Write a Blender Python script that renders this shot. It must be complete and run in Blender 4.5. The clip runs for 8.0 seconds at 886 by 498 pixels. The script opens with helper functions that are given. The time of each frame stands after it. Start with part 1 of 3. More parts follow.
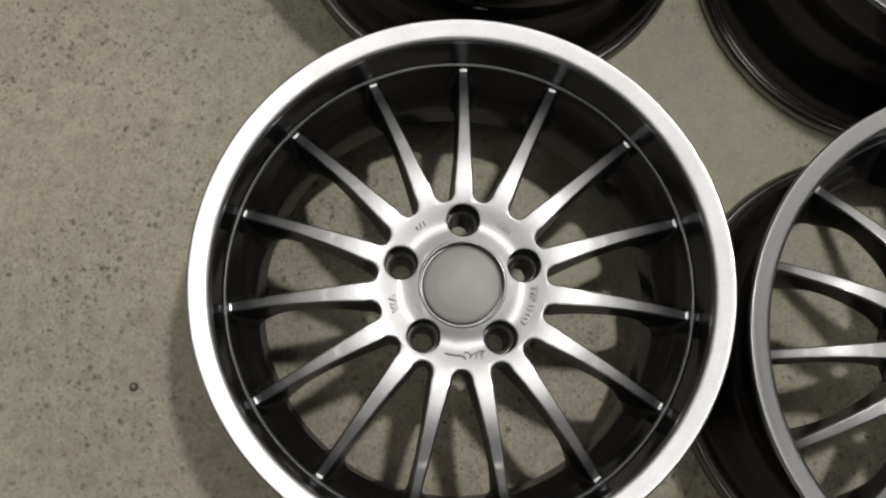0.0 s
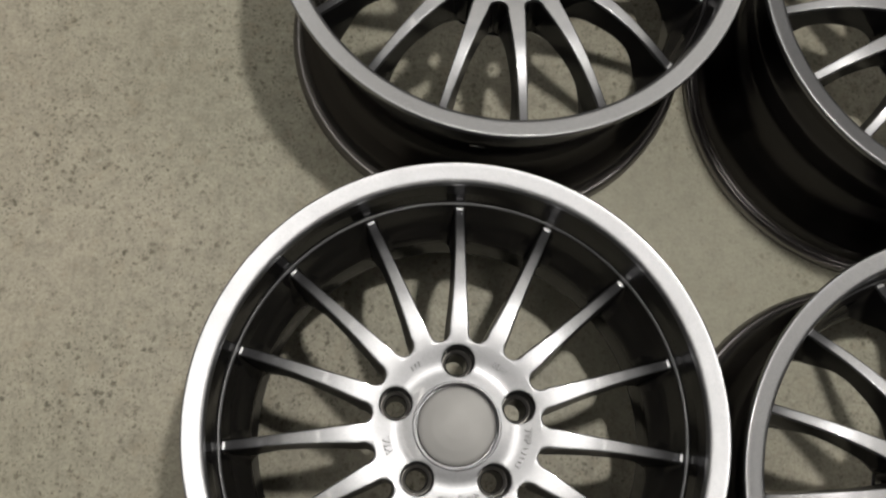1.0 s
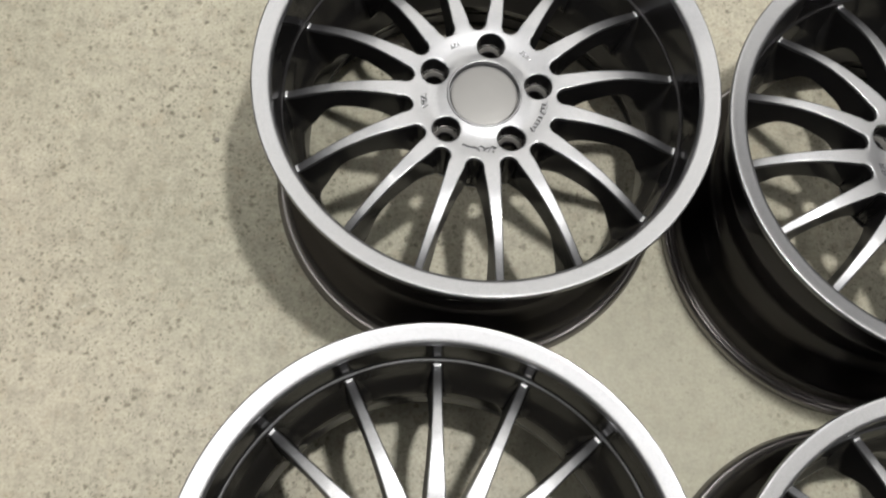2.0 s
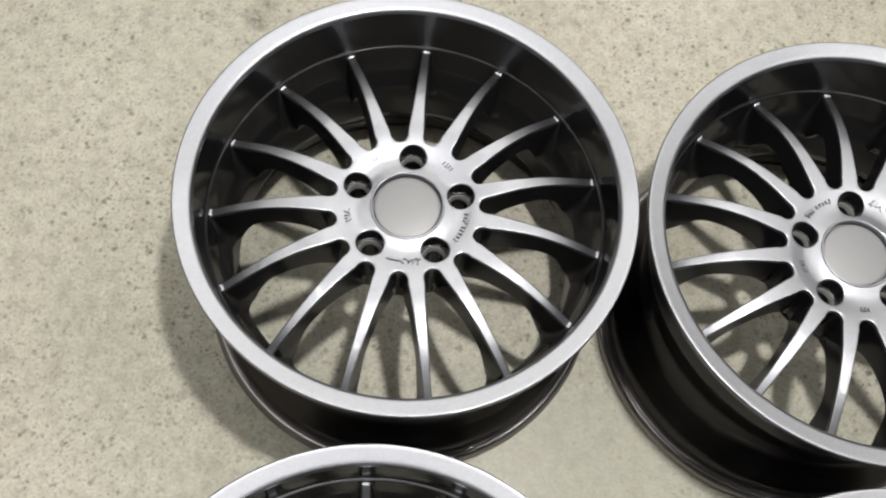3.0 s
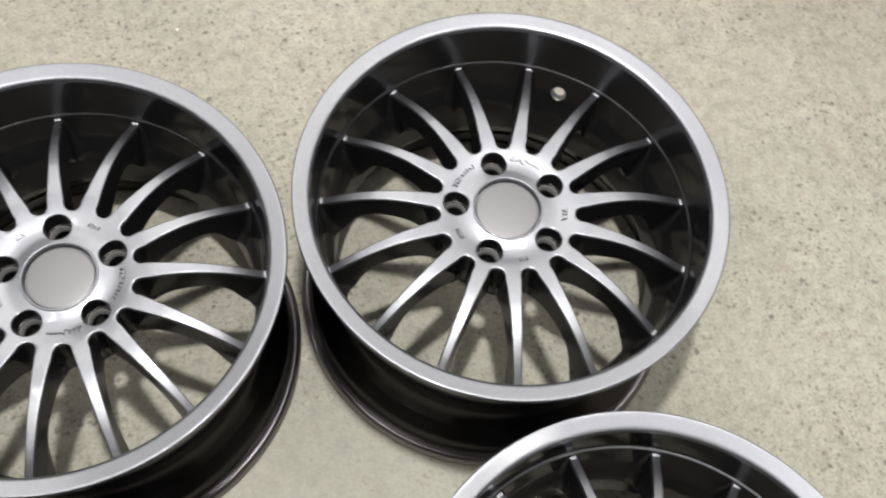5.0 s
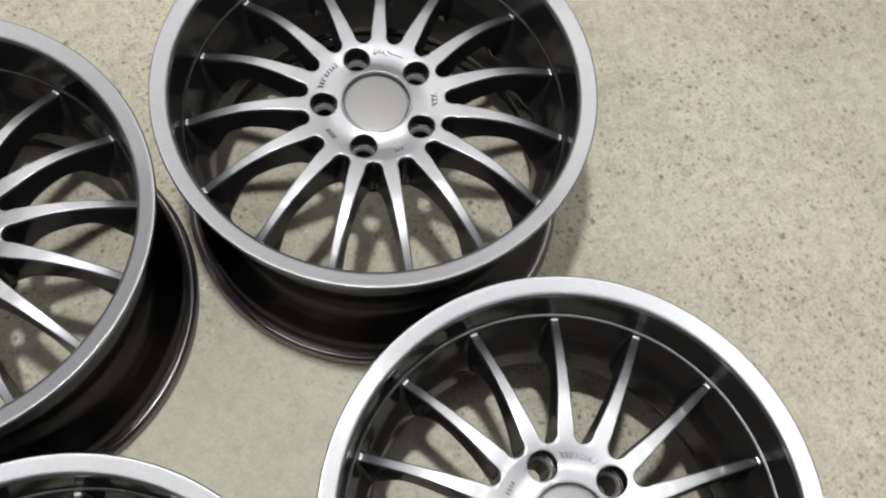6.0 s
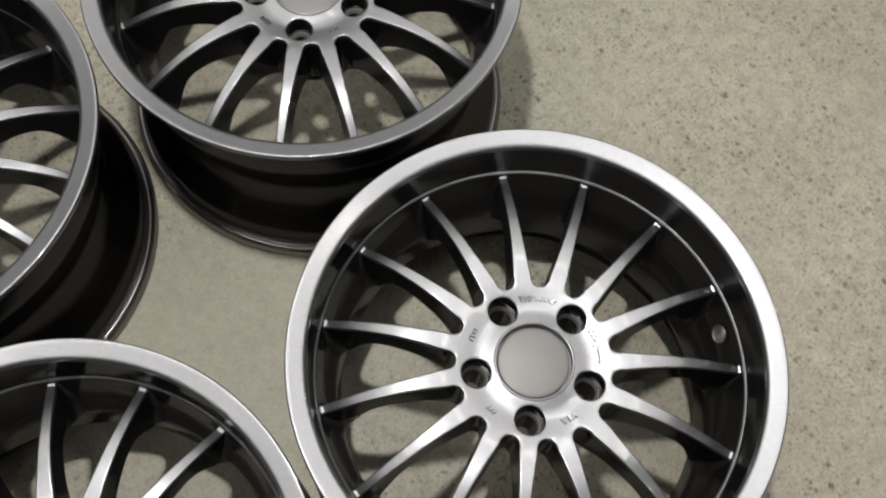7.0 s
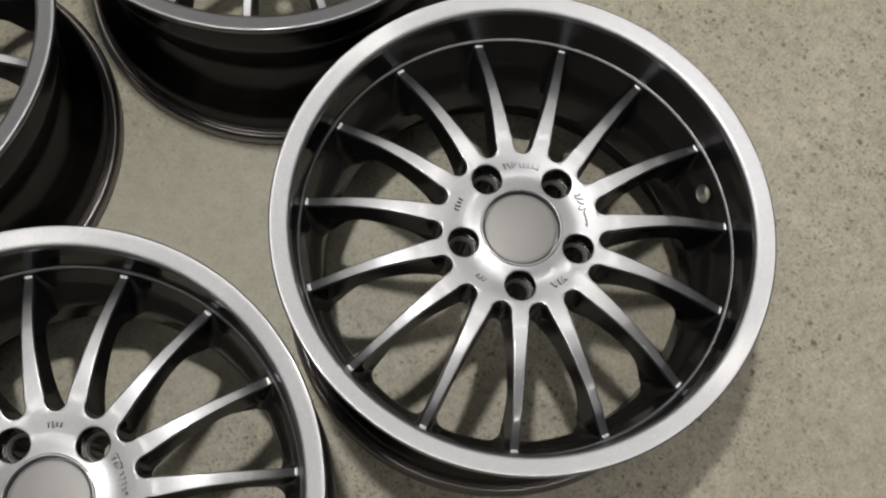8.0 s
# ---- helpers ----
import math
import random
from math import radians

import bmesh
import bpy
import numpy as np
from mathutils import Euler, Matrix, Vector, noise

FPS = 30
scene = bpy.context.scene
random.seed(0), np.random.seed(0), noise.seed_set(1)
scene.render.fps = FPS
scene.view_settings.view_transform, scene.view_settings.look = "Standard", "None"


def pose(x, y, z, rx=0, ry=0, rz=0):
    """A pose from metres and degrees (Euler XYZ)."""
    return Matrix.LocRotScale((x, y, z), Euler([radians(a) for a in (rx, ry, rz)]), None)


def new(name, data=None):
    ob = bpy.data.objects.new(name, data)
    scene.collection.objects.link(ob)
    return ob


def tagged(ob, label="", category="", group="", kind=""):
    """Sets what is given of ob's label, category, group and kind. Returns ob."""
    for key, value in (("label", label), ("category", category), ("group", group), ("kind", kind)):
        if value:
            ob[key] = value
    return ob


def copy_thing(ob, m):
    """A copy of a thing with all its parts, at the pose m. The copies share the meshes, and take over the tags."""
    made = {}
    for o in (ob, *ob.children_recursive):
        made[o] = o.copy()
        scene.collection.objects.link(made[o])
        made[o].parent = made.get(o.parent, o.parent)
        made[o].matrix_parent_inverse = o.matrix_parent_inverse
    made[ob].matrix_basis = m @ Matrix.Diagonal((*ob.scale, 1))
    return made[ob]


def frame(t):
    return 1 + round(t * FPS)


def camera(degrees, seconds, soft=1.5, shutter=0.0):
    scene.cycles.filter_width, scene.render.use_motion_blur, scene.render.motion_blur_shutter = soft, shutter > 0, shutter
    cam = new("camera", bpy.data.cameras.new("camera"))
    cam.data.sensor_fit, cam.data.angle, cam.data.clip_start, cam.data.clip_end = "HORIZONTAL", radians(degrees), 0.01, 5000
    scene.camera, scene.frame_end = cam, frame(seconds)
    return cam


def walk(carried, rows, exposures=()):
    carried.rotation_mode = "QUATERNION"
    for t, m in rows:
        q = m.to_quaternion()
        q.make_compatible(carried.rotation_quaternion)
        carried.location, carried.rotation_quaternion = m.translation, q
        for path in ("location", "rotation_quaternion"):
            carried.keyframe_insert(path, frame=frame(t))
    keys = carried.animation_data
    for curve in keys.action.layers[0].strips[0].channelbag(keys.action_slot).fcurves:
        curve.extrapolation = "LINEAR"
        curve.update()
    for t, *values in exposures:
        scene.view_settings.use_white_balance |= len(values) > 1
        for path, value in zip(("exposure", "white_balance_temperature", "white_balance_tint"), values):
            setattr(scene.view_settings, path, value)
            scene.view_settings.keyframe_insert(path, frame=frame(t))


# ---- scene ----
# ---- camera ----
cam = camera(48.68, 8.0, soft=2.1, shutter=0.25)
PATH = [
    (0.0, -0.0551, -0.1331, 1.1215, 10.441, -2.477, 0.761),
    (0.5, -0.0589, -0.1049, 1.1314, 12.308, -2.780, 0.993),
    (1.0, -0.0585, -0.0748, 1.1411, 14.805, -2.960, 1.373),
    (1.5, -0.0520, -0.0408, 1.1580, 17.213, -2.864, 1.441),
    (2.0, -0.0411, -0.0015, 1.1772, 19.332, -2.967, 0.973),
    (2.2, -0.0351, 0.0130, 1.1843, 20.133, -3.091, 0.664),
    (3.3, 0.0423, 0.0610, 1.2087, 23.444, -3.504, -2.738),
    (3.5, 0.0635, 0.0630, 1.2110, 23.835, -3.621, -3.749),
    (4.0, 0.1194, 0.0677, 1.2187, 24.409, -4.128, -7.082),
    (4.5, 0.1713, 0.0397, 1.2223, 25.639, -4.735, -12.528),
    (5.0, 0.2260, -0.0008, 1.2251, 25.584, -4.582, -18.501),
    (5.2, 0.2532, -0.0170, 1.2201, 25.149, -4.237, -20.205),
    (6.3, 0.2721, -0.0947, 1.1973, 22.207, -3.980, -30.474),
    (6.5, 0.2646, -0.1186, 1.1930, 22.092, -3.702, -31.765),
    (7.0, 0.2409, -0.1885, 1.1771, 21.755, -2.845, -33.950),
    (7.5, 0.2198, -0.2169, 1.1587, 19.904, -2.958, -35.619),
    (8.0, 0.1969, -0.2124, 1.1417, 17.525, -4.045, -37.546),
]
EXPOSURES = [(0.0, -0.60, 6700, 10), (1.0, -0.42, 6700, 10), (1.5, -0.02, 6700, 10), (2.0, 0.40, 6500, 10), (2.2, 0.48, 6450, 10), (3.5, 0.52, 6250, 12), (5.0, 0.50, 6250, 12), (6.5, 0.2, 6350, 11), (7.0, -0.09, 6450, 11), (8.0, -0.22, 6550, 11)]
walk(cam, [(t, pose(*row)) for t, *row in PATH], EXPOSURES)

# lamps: x, y, z, watts, width, colour; panels: x, y, watts, colour; tubes: x, y, turn, z, watts, length, colour; wheels: x, y, turn, and 1 for the wider rims
LAMPS = [(0.345, 0.374, 2.36, 38, 0.11, (1.0, 0.97, 0.90))]
# panels are unseen, added to fill the shadows softly and lift the lips
FILL_PANELS = [
    (-1.95, 1.95, 18, (1.0, 0.97, 0.90)),
    (2.65, 2.40, 20, (1.0, 0.97, 0.90)),
    (0.35, 3.20, 36, (1.0, 0.97, 0.90)),
    (-1.78, -0.35, 23, (1.0, 0.97, 0.90)),
    (2.75, 0.05, 31, (1.0, 0.97, 0.90)),
]
TUBES = [
    (-0.55, 0.25, 0, 2.36, 4.0, 1.5, (1.0, 0.97, 0.90)),
    (1.18, 0.25, 0, 2.36, 4.0, 1.5, (1.0, 0.97, 0.90)),
    (4.30, 0.20, 0, 2.36, 6, 1.5, (1.0, 0.97, 0.90)),
    (-3.60, 0.20, 0, 2.36, 6, 1.5, (1.0, 0.97, 0.90)),
    (0.35, -1.90, 90, 2.36, 14, 2.4, (1.0, 0.97, 0.90)),
]
WHEELS = [(0.0000, 0.0000, 90.00, 0), (0.0444, 0.5125, 83.20, 1), (0.5422, 0.4555, 229.73, 1), (0.5014, -0.0505, 158.28, 0)]

# ---- world, lamps ----
world = bpy.data.worlds.new("world")
scene.world = world
world.use_nodes = True
world.node_tree.nodes["Background"].inputs["Color"].default_value = (0.9, 0.93, 1.0, 1)
world.node_tree.nodes["Background"].inputs["Strength"].default_value = 0.0

CEILING = 3.60


def ceiling_lamp(x, y, z, watts, width, colour):
    """A round lamp that hangs just under the ceiling: housing, stem and the light in its mouth."""
    thing = new("ceiling_lamp")
    thing.location = (x, y, z)
    r = width / 2
    shell = lathe([(0, 0.075), (r * 0.5, 0.07), (r * 1.02, 0.03), (r * 1.08, 0.0), (r * 1.05, -0.012), (r * 1.01, -0.012), (r * 1.0, 0.006), (0, 0.008)], 48)
    part("housing", shell, WHITE_PAINT, thing)
    part("stem", lathe([(0.012, 0.07), (0.012, CEILING - z - 0.012), (0.05, CEILING - z - 0.006), (0.05, CEILING - z)], 24), WHITE_PAINT, thing)
    data = bpy.data.lights.new("lamp_light", "AREA")
    data.shape, data.size, data.energy, data.color = "DISK", width, watts, colour
    ob = new("lamp_light", data)
    ob.parent = thing
    ob.location = (0, 0, -0.002)
    tagged(thing, "round white ceiling lamp hanging under the ceiling, lit", "ceiling lamp", "workshop lamps")
    return thing


def fill_panel_lamp(x, y, watts, colour, side=2.2):
    """An unseen square panel, added under the ceiling as soft fill: frame and diffuser."""
    thing = new("fill_panel")
    thing.location = (x, y, CEILING - 0.06)
    h = side / 2
    part("tray", box(-h, -h, 0.012, h, h, 0.06, 0.005), WHITE_PAINT, thing)
    for turn in range(4):
        bar = box(h, -h - 0.03, -0.004, h + 0.03, h + 0.03, 0.055, 0.003)
        bmesh.ops.rotate(bar, verts=bar.verts, cent=(0, 0, 0), matrix=Matrix.Rotation(turn * math.pi / 2, 3, "Z"))
        part("frame_bar", bar, WHITE_PAINT, thing)
    data = bpy.data.lights.new("panel_fill", "AREA")
    data.shape, data.size, data.energy, data.color = "SQUARE", side, watts, colour
    ob = new("panel_fill", data)
    ob.parent = thing
    ob.location = (0, 0, 0.004)
    tagged(thing, "unseen square white panel added under the ceiling as soft fill light", "light panel", "workshop light panels")
    return thing


def tube_lamp(x, y, turn, z, watts, length, colour):
    """A slim batten with one tube along its y, hung from the ceiling on two rods."""
    thing = new("tube_lamp")
    thing.location, thing.rotation_euler = (x, y, z), (0, 0, radians(turn))
    h = length / 2
    part("batten", box(-0.048, -h - 0.03, 0.004, 0.048, h + 0.03, 0.055, 0.006), WHITE_PAINT, thing)
    for side in (-1, 1):
        part("end_cap", box(-0.02, side * h - 0.018, -0.024, 0.02, side * h + 0.018, 0.006, 0.004), WHITE_PAINT, thing)
        rod = lathe([(0.0, 0.05), (0.004, 0.05), (0.004, CEILING - z - 0.01), (0.03, CEILING - z - 0.006), (0.03, CEILING - z)], 16)
        bmesh.ops.translate(rod, verts=rod.verts, vec=(0, side * h * 0.7, 0))
        part("rod", rod, WHITE_PAINT, thing)
    data = bpy.data.lights.new("tube_light", "AREA")
    data.shape, data.size, data.size_y, data.energy, data.color = "RECTANGLE", 0.08, length - 0.06, watts, colour
    ob = new("tube_light", data)
    ob.parent = thing
    ob.location = (0, 0, -0.002)
    tagged(thing, "slim white batten lamp with one lit tube", "tube lamp", "workshop tube lamps")
    return thing


# ---- helpers for meshes ----
def lathe(profile, steps):
    """A bmesh turned round z from (radius, height) pairs."""
    bm = bmesh.new()
    rings = []
    for r, z in profile:
        if r < 1e-6:
            rings.append([bm.verts.new((0, 0, z))])
        else:
            rings.append([bm.verts.new((r * math.cos(2 * math.pi * i / steps), r * math.sin(2 * math.pi * i / steps), z)) for i in range(steps)])
    for a, b in zip(rings, rings[1:]):
        for i in range(steps):
            j = (i + 1) % steps
            if len(a) == 1 and len(b) > 1:
                bm.faces.new((a[0], b[i], b[j]))
            elif len(b) == 1 and len(a) > 1:
                bm.faces.new((a[i], b[0], a[j]))
            elif len(a) > 1:
                bm.faces.new((a[i], b[i], b[j], a[j]))
    return bm


def rounded(points, radius, steps=5):
    """The open polyline with its inner corners rounded. A third number sets a corner's own radius."""
    out = [points[0][:2]]
    for before, here, after in zip(points, points[1:], points[2:]):
        rad = here[2] if len(here) > 2 else radius
        p, a, b = Vector(here[:2]), Vector(before[:2]), Vector(after[:2])
        da, db = (a - p), (b - p)
        cut = min(rad, da.length * 0.48, db.length * 0.48)
        s, e = p + da.normalized() * cut, p + db.normalized() * cut
        for i in range(steps + 1):
            u = i / steps
            out.append(tuple((1 - u) ** 2 * s + 2 * u * (1 - u) * p + u * u * e))
    out.append(points[-1][:2])
    return out


def part(name, bm, material, parent=None, label="", smooth=True, angle=38):
    """One mesh object from a bmesh, under its thing."""
    bmesh.ops.recalc_face_normals(bm, faces=bm.faces)
    highest = max(bm.faces, key=lambda f: f.calc_center_median().z + 0.001 * abs(f.normal.z))
    if highest.normal.z < 0:
        bmesh.ops.reverse_faces(bm, faces=bm.faces)
    mesh = bpy.data.meshes.new(name)
    bm.to_mesh(mesh)
    bm.free()
    if smooth:
        mesh.polygons.foreach_set("use_smooth", [True] * len(mesh.polygons))
        mesh.set_sharp_from_angle(angle=radians(angle))
    mesh.materials.append(material)
    ob = new(name, mesh)
    if parent:
        ob.parent = parent
    if label:
        ob["label"] = label
    return ob


def box(x0, y0, z0, x1, y1, z1, bevel=0.0):
    bm = bmesh.new()
    bmesh.ops.create_cube(bm, size=1)
    bmesh.ops.scale(bm, vec=(x1 - x0, y1 - y0, z1 - z0), verts=bm.verts)
    bmesh.ops.translate(bm, vec=((x0 + x1) / 2, (y0 + y1) / 2, (z0 + z1) / 2), verts=bm.verts)
    if bevel:
        bmesh.ops.bevel(bm, geom=list(bm.edges), offset=bevel, segments=2, affect="EDGES")
    return bm


# ---- materials ----
class Nodes:
    """A short way to write a node material."""

    def __init__(self, name):
        self.material = bpy.data.materials.new(name)
        self.material.use_nodes = True
        self.tree = self.material.node_tree
        self.shader = self.tree.nodes["Principled BSDF"]

    def node(self, kind, **values):
        n = self.tree.nodes.new(kind)
        for key, value in values.items():
            if key in n.inputs:
                n.inputs[key].default_value = value
        return n

    def link(self, a, b):
        self.tree.links.new(a, b)
        return b

    def noise(self, scale, detail=3.0, rough=0.55, where=None):
        n = self.node("ShaderNodeTexNoise", Scale=scale, Detail=detail, Roughness=rough)
        if where:
            self.link(where, n.inputs["Vector"])
        return n.outputs["Fac"]

    def ramp(self, fac, *stops):
        n = self.node("ShaderNodeValToRGB")
        e = n.color_ramp.elements
        while len(e) < len(stops):
            e.new(0.5)
        for item, (pos, col) in zip(e, stops):
            item.position = pos
            item.color = (*col, 1) if isinstance(col, tuple) else (col, col, col, 1)
        self.link(fac, n.inputs["Fac"])
        return n.outputs["Color"]

    def mix(self, fac, a, b, blend="MIX"):
        n = self.tree.nodes.new("ShaderNodeMix")
        n.data_type, n.blend_type = "RGBA", blend
        for value, slot in ((fac, n.inputs[0]), (a, n.inputs[6]), (b, n.inputs[7])):
            if isinstance(value, bpy.types.NodeSocket):
                self.link(value, slot)
            elif isinstance(value, tuple):
                slot.default_value = (*value, 1)
            else:
                slot.default_value = value
        return n.outputs[2]

    def math(self, op, a, b=0.0):
        n = self.tree.nodes.new("ShaderNodeMath")
        n.operation = op
        for value, slot in ((a, n.inputs[0]), (b, n.inputs[1])):
            if isinstance(value, bpy.types.NodeSocket):
                self.link(value, slot)
            else:
                slot.default_value = value
        return n.outputs[0]

    def bump(self, height, strength, distance):
        n = self.node("ShaderNodeBump", Strength=strength, Distance=distance)
        self.link(height, n.inputs["Height"])
        self.link(n.outputs["Normal"], self.shader.inputs["Normal"])

    def place(self):
        return self.tree.nodes.new("ShaderNodeTexCoord").outputs["Object"]


def plain(name, colour, rough, metal=0.0, spread=0.09):
    n = Nodes(name)
    where = n.place()
    n.link(n.mix(n.noise(9, 4, where=where), tuple(c * (1 - spread) for c in colour), tuple(min(c * (1 + spread), 1) for c in colour)), n.shader.inputs["Base Color"])
    n.link(n.ramp(n.noise(60, 2, where=where), (0.3, rough * (1 - spread)), (0.7, min(rough * (1 + spread), 1))), n.shader.inputs["Roughness"])
    n.shader.inputs["Metallic"].default_value = metal
    return n.material


def silver_paint(name, colour, rough, coat, edge=0.22, gloss=0.055):
    """Metallic wheel paint: fine flake, a trace of dust and a clear coat."""
    n = Nodes(name)
    where = n.place()
    flake = n.tree.nodes.new("ShaderNodeTexVoronoi")
    flake.inputs["Scale"].default_value = 1900
    n.link(where, flake.inputs["Vector"])
    grain = n.ramp(flake.outputs["Distance"], (0.0, 1.0), (0.9, 0.62))
    cloud = n.mix(n.noise(14, 4, where=where), tuple(c * 0.93 for c in colour), tuple(min(1, c * 1.05) for c in colour))
    glitter = n.tree.nodes.new("ShaderNodeTexVoronoi")
    glitter.inputs["Scale"].default_value = 820
    n.link(where, glitter.inputs["Vector"])
    bright = n.tree.nodes.new("ShaderNodeSeparateColor")
    n.link(glitter.outputs["Color"], bright.inputs[0])
    sparkle = n.ramp(bright.outputs[0], (0.0, 0.92), (0.8, 1.0), (1.0, 1.0))
    cloud = n.mix(1.0, cloud, sparkle, "MULTIPLY")
    n.link(n.mix(0.8, cloud, grain, "MULTIPLY"), n.shader.inputs["Base Color"])
    n.shader.inputs["Metallic"].default_value = 1.0
    n.link(n.ramp(n.noise(38, 4, where=where), (0.3, rough * 0.96), (0.7, rough * 1.05)), n.shader.inputs["Roughness"])
    n.shader.inputs["Specular Tint"].default_value = (edge, edge, edge * 1.04, 1)
    n.shader.inputs["Coat Weight"].default_value = coat
    n.link(n.ramp(n.noise(25, 3, where=where), (0.35, gloss * 0.7), (0.75, gloss * 1.35)), n.shader.inputs["Coat Roughness"])
    n.bump(n.noise(420, 2, where=where), 0.03, 0.0003)
    return n.material


def concrete():
    """Ground concrete: pale grey-beige, cloudy, with small dark and rusty grains and thin pale rubs."""
    n = Nodes("concrete")
    where = n.place()
    warp = n.tree.nodes.new("ShaderNodeVectorMath")
    warp.operation = "ADD"
    wob = n.node("ShaderNodeTexNoise", Scale=150.0, Detail=2.0)
    n.link(where, wob.inputs["Vector"])
    small = n.tree.nodes.new("ShaderNodeVectorMath")
    small.operation = "SCALE"
    small.inputs[3].default_value = 0.0085
    n.link(wob.outputs["Color"], small.inputs[0])
    n.link(where, warp.inputs[0])
    n.link(small.outputs[0], warp.inputs[1])
    crumb = n.node("ShaderNodeTexNoise", Scale=520.0, Detail=2.0)
    n.link(where, crumb.inputs["Vector"])
    tiny = n.tree.nodes.new("ShaderNodeVectorMath")
    tiny.operation = "SCALE"
    tiny.inputs[3].default_value = 0.0042
    n.link(crumb.outputs["Color"], tiny.inputs[0])
    both = n.tree.nodes.new("ShaderNodeVectorMath")
    both.operation = "ADD"
    n.link(warp.outputs[0], both.inputs[0])
    n.link(tiny.outputs[0], both.inputs[1])
    shaken = both.outputs[0]
    cloud = n.ramp(n.noise(3.2, 5, 0.6, where), (0.3, (0.318, 0.302, 0.245)), (0.5, (0.364, 0.346, 0.284)), (0.72, (0.415, 0.394, 0.328)))
    wide = n.ramp(n.noise(0.9, 3, 0.5, where), (0.38, (0.98, 1.0, 0.985)), (0.62, (1.035, 1.0, 1.0)))
    cloud = n.mix(1.0, cloud, wide, "MULTIPLY")
    mid = n.ramp(n.noise(45, 4, 0.65, where), (0.32, 0.80), (0.5, 0.98), (0.72, 1.11))
    col = n.mix(1.0, cloud, mid, "MULTIPLY")
    fine = n.ramp(n.noise(210, 3, 0.6, where), (0.3, 0.80), (0.52, 1.0), (0.75, 1.15))
    col = n.mix(1.0, col, fine, "MULTIPLY")
    rust = n.ramp(n.noise(34, 4, 0.65, where), (0.54, 0.0), (0.70, 0.42))
    col = n.mix(rust, col, (0.32, 0.275, 0.205))
    pale = n.ramp(n.noise(75, 3, 0.7, shaken), (0.62, 0.0), (0.74, 0.38))
    col = n.mix(pale, col, (0.50, 0.48, 0.42))
    smear = n.tree.nodes.new("ShaderNodeMapping")
    smear.inputs["Rotation"].default_value = (0, 0, 0.5)
    smear.inputs["Scale"].default_value = (60, 7, 1)
    n.link(where, smear.inputs["Vector"])
    col = n.mix(1.0, col, n.ramp(n.noise(1.0, 4, 0.6, smear.outputs[0]), (0.3, 0.955), (0.7, 1.04)), "MULTIPLY")

    def around(px, py, inner, outer):
        away = n.tree.nodes.new("ShaderNodeVectorMath")
        away.operation = "DISTANCE"
        n.link(shaken, away.inputs[0])
        away.inputs[1].default_value = (px, py, 0)
        return n.ramp(n.math("DIVIDE", away.outputs["Value"], outer), (inner / outer, 1.0), (1.0, 0.0))

    # stains beside the back wheels, and the rubbed smooth stretch between all four
    for px, py, size, depth in ((-0.163, 0.932, 0.024, 0.95), (-0.141, 0.955, 0.022, 0.8), (-0.152, 0.915, 0.016, 0.9)):
        ragged = n.ramp(n.noise(90, 3, 0.6, where), (0.34, 0.0), (0.55, 1.0))
        col = n.mix(n.math("MULTIPLY", n.math("MULTIPLY", around(px, py, size * 0.25, size), ragged), depth), col, (0.14, 0.12, 0.10))
    rubbed = around(0.27, 0.23, 0.10, 0.26)
    col = n.mix(n.math("MULTIPLY", rubbed, 0.5), col, (0.345, 0.338, 0.272))
    keep = n.math("SUBTRACT", 1.0, n.math("MULTIPLY", rubbed, 0.72))
    keep = n.math("MULTIPLY", keep, n.ramp(n.noise(5.5, 4, 0.6, where), (0.36, 0.22), (0.56, 1.0)))
    dots = None
    for scale, size, share, amount, tone in ((95, 0.30, 0.40, 0.74, (0.105, 0.098, 0.070)), (165, 0.33, 0.50, 0.64, (0.120, 0.112, 0.082)), (290, 0.34, 0.42, 0.72, (0.085, 0.080, 0.060)), (58, 0.21, 0.30, 0.85, (0.088, 0.083, 0.062)), (40, 0.30, 0.22, 0.30, (0.150, 0.142, 0.105))):
        v = n.tree.nodes.new("ShaderNodeTexVoronoi")
        v.inputs["Scale"].default_value = scale
        n.link(shaken, v.inputs["Vector"])
        sep = n.tree.nodes.new("ShaderNodeSeparateColor")
        n.link(v.outputs["Color"], sep.inputs[0])
        pick = n.math("LESS_THAN", sep.outputs[0], share)
        # each grain has its own size
        grow = n.math("ADD", 0.55, n.math("MULTIPLY", sep.outputs[1], 0.7))
        spot = n.ramp(n.math("DIVIDE", v.outputs["Distance"], grow), (size * 0.52, 1.0), (size * 1.18, 0.0))
        fac = n.math("MULTIPLY", n.math("MULTIPLY", spot, pick), amount)
        fac = n.math("MULTIPLY", fac, keep)
        col = n.mix(fac, col, tone)
        dots = fac if dots is None else n.math("MAXIMUM", dots, fac)
    n.link(col, n.shader.inputs["Base Color"])
    n.link(n.ramp(n.noise(7, 4, where=where), (0.3, 0.42), (0.7, 0.58)), n.shader.inputs["Roughness"])
    n.shader.inputs["Specular IOR Level"].default_value = 0.35
    n.bump(n.math("SUBTRACT", n.noise(120, 4, where=where), n.math("MULTIPLY", dots, 1.3)), 0.18, 0.0015)
    return n.material


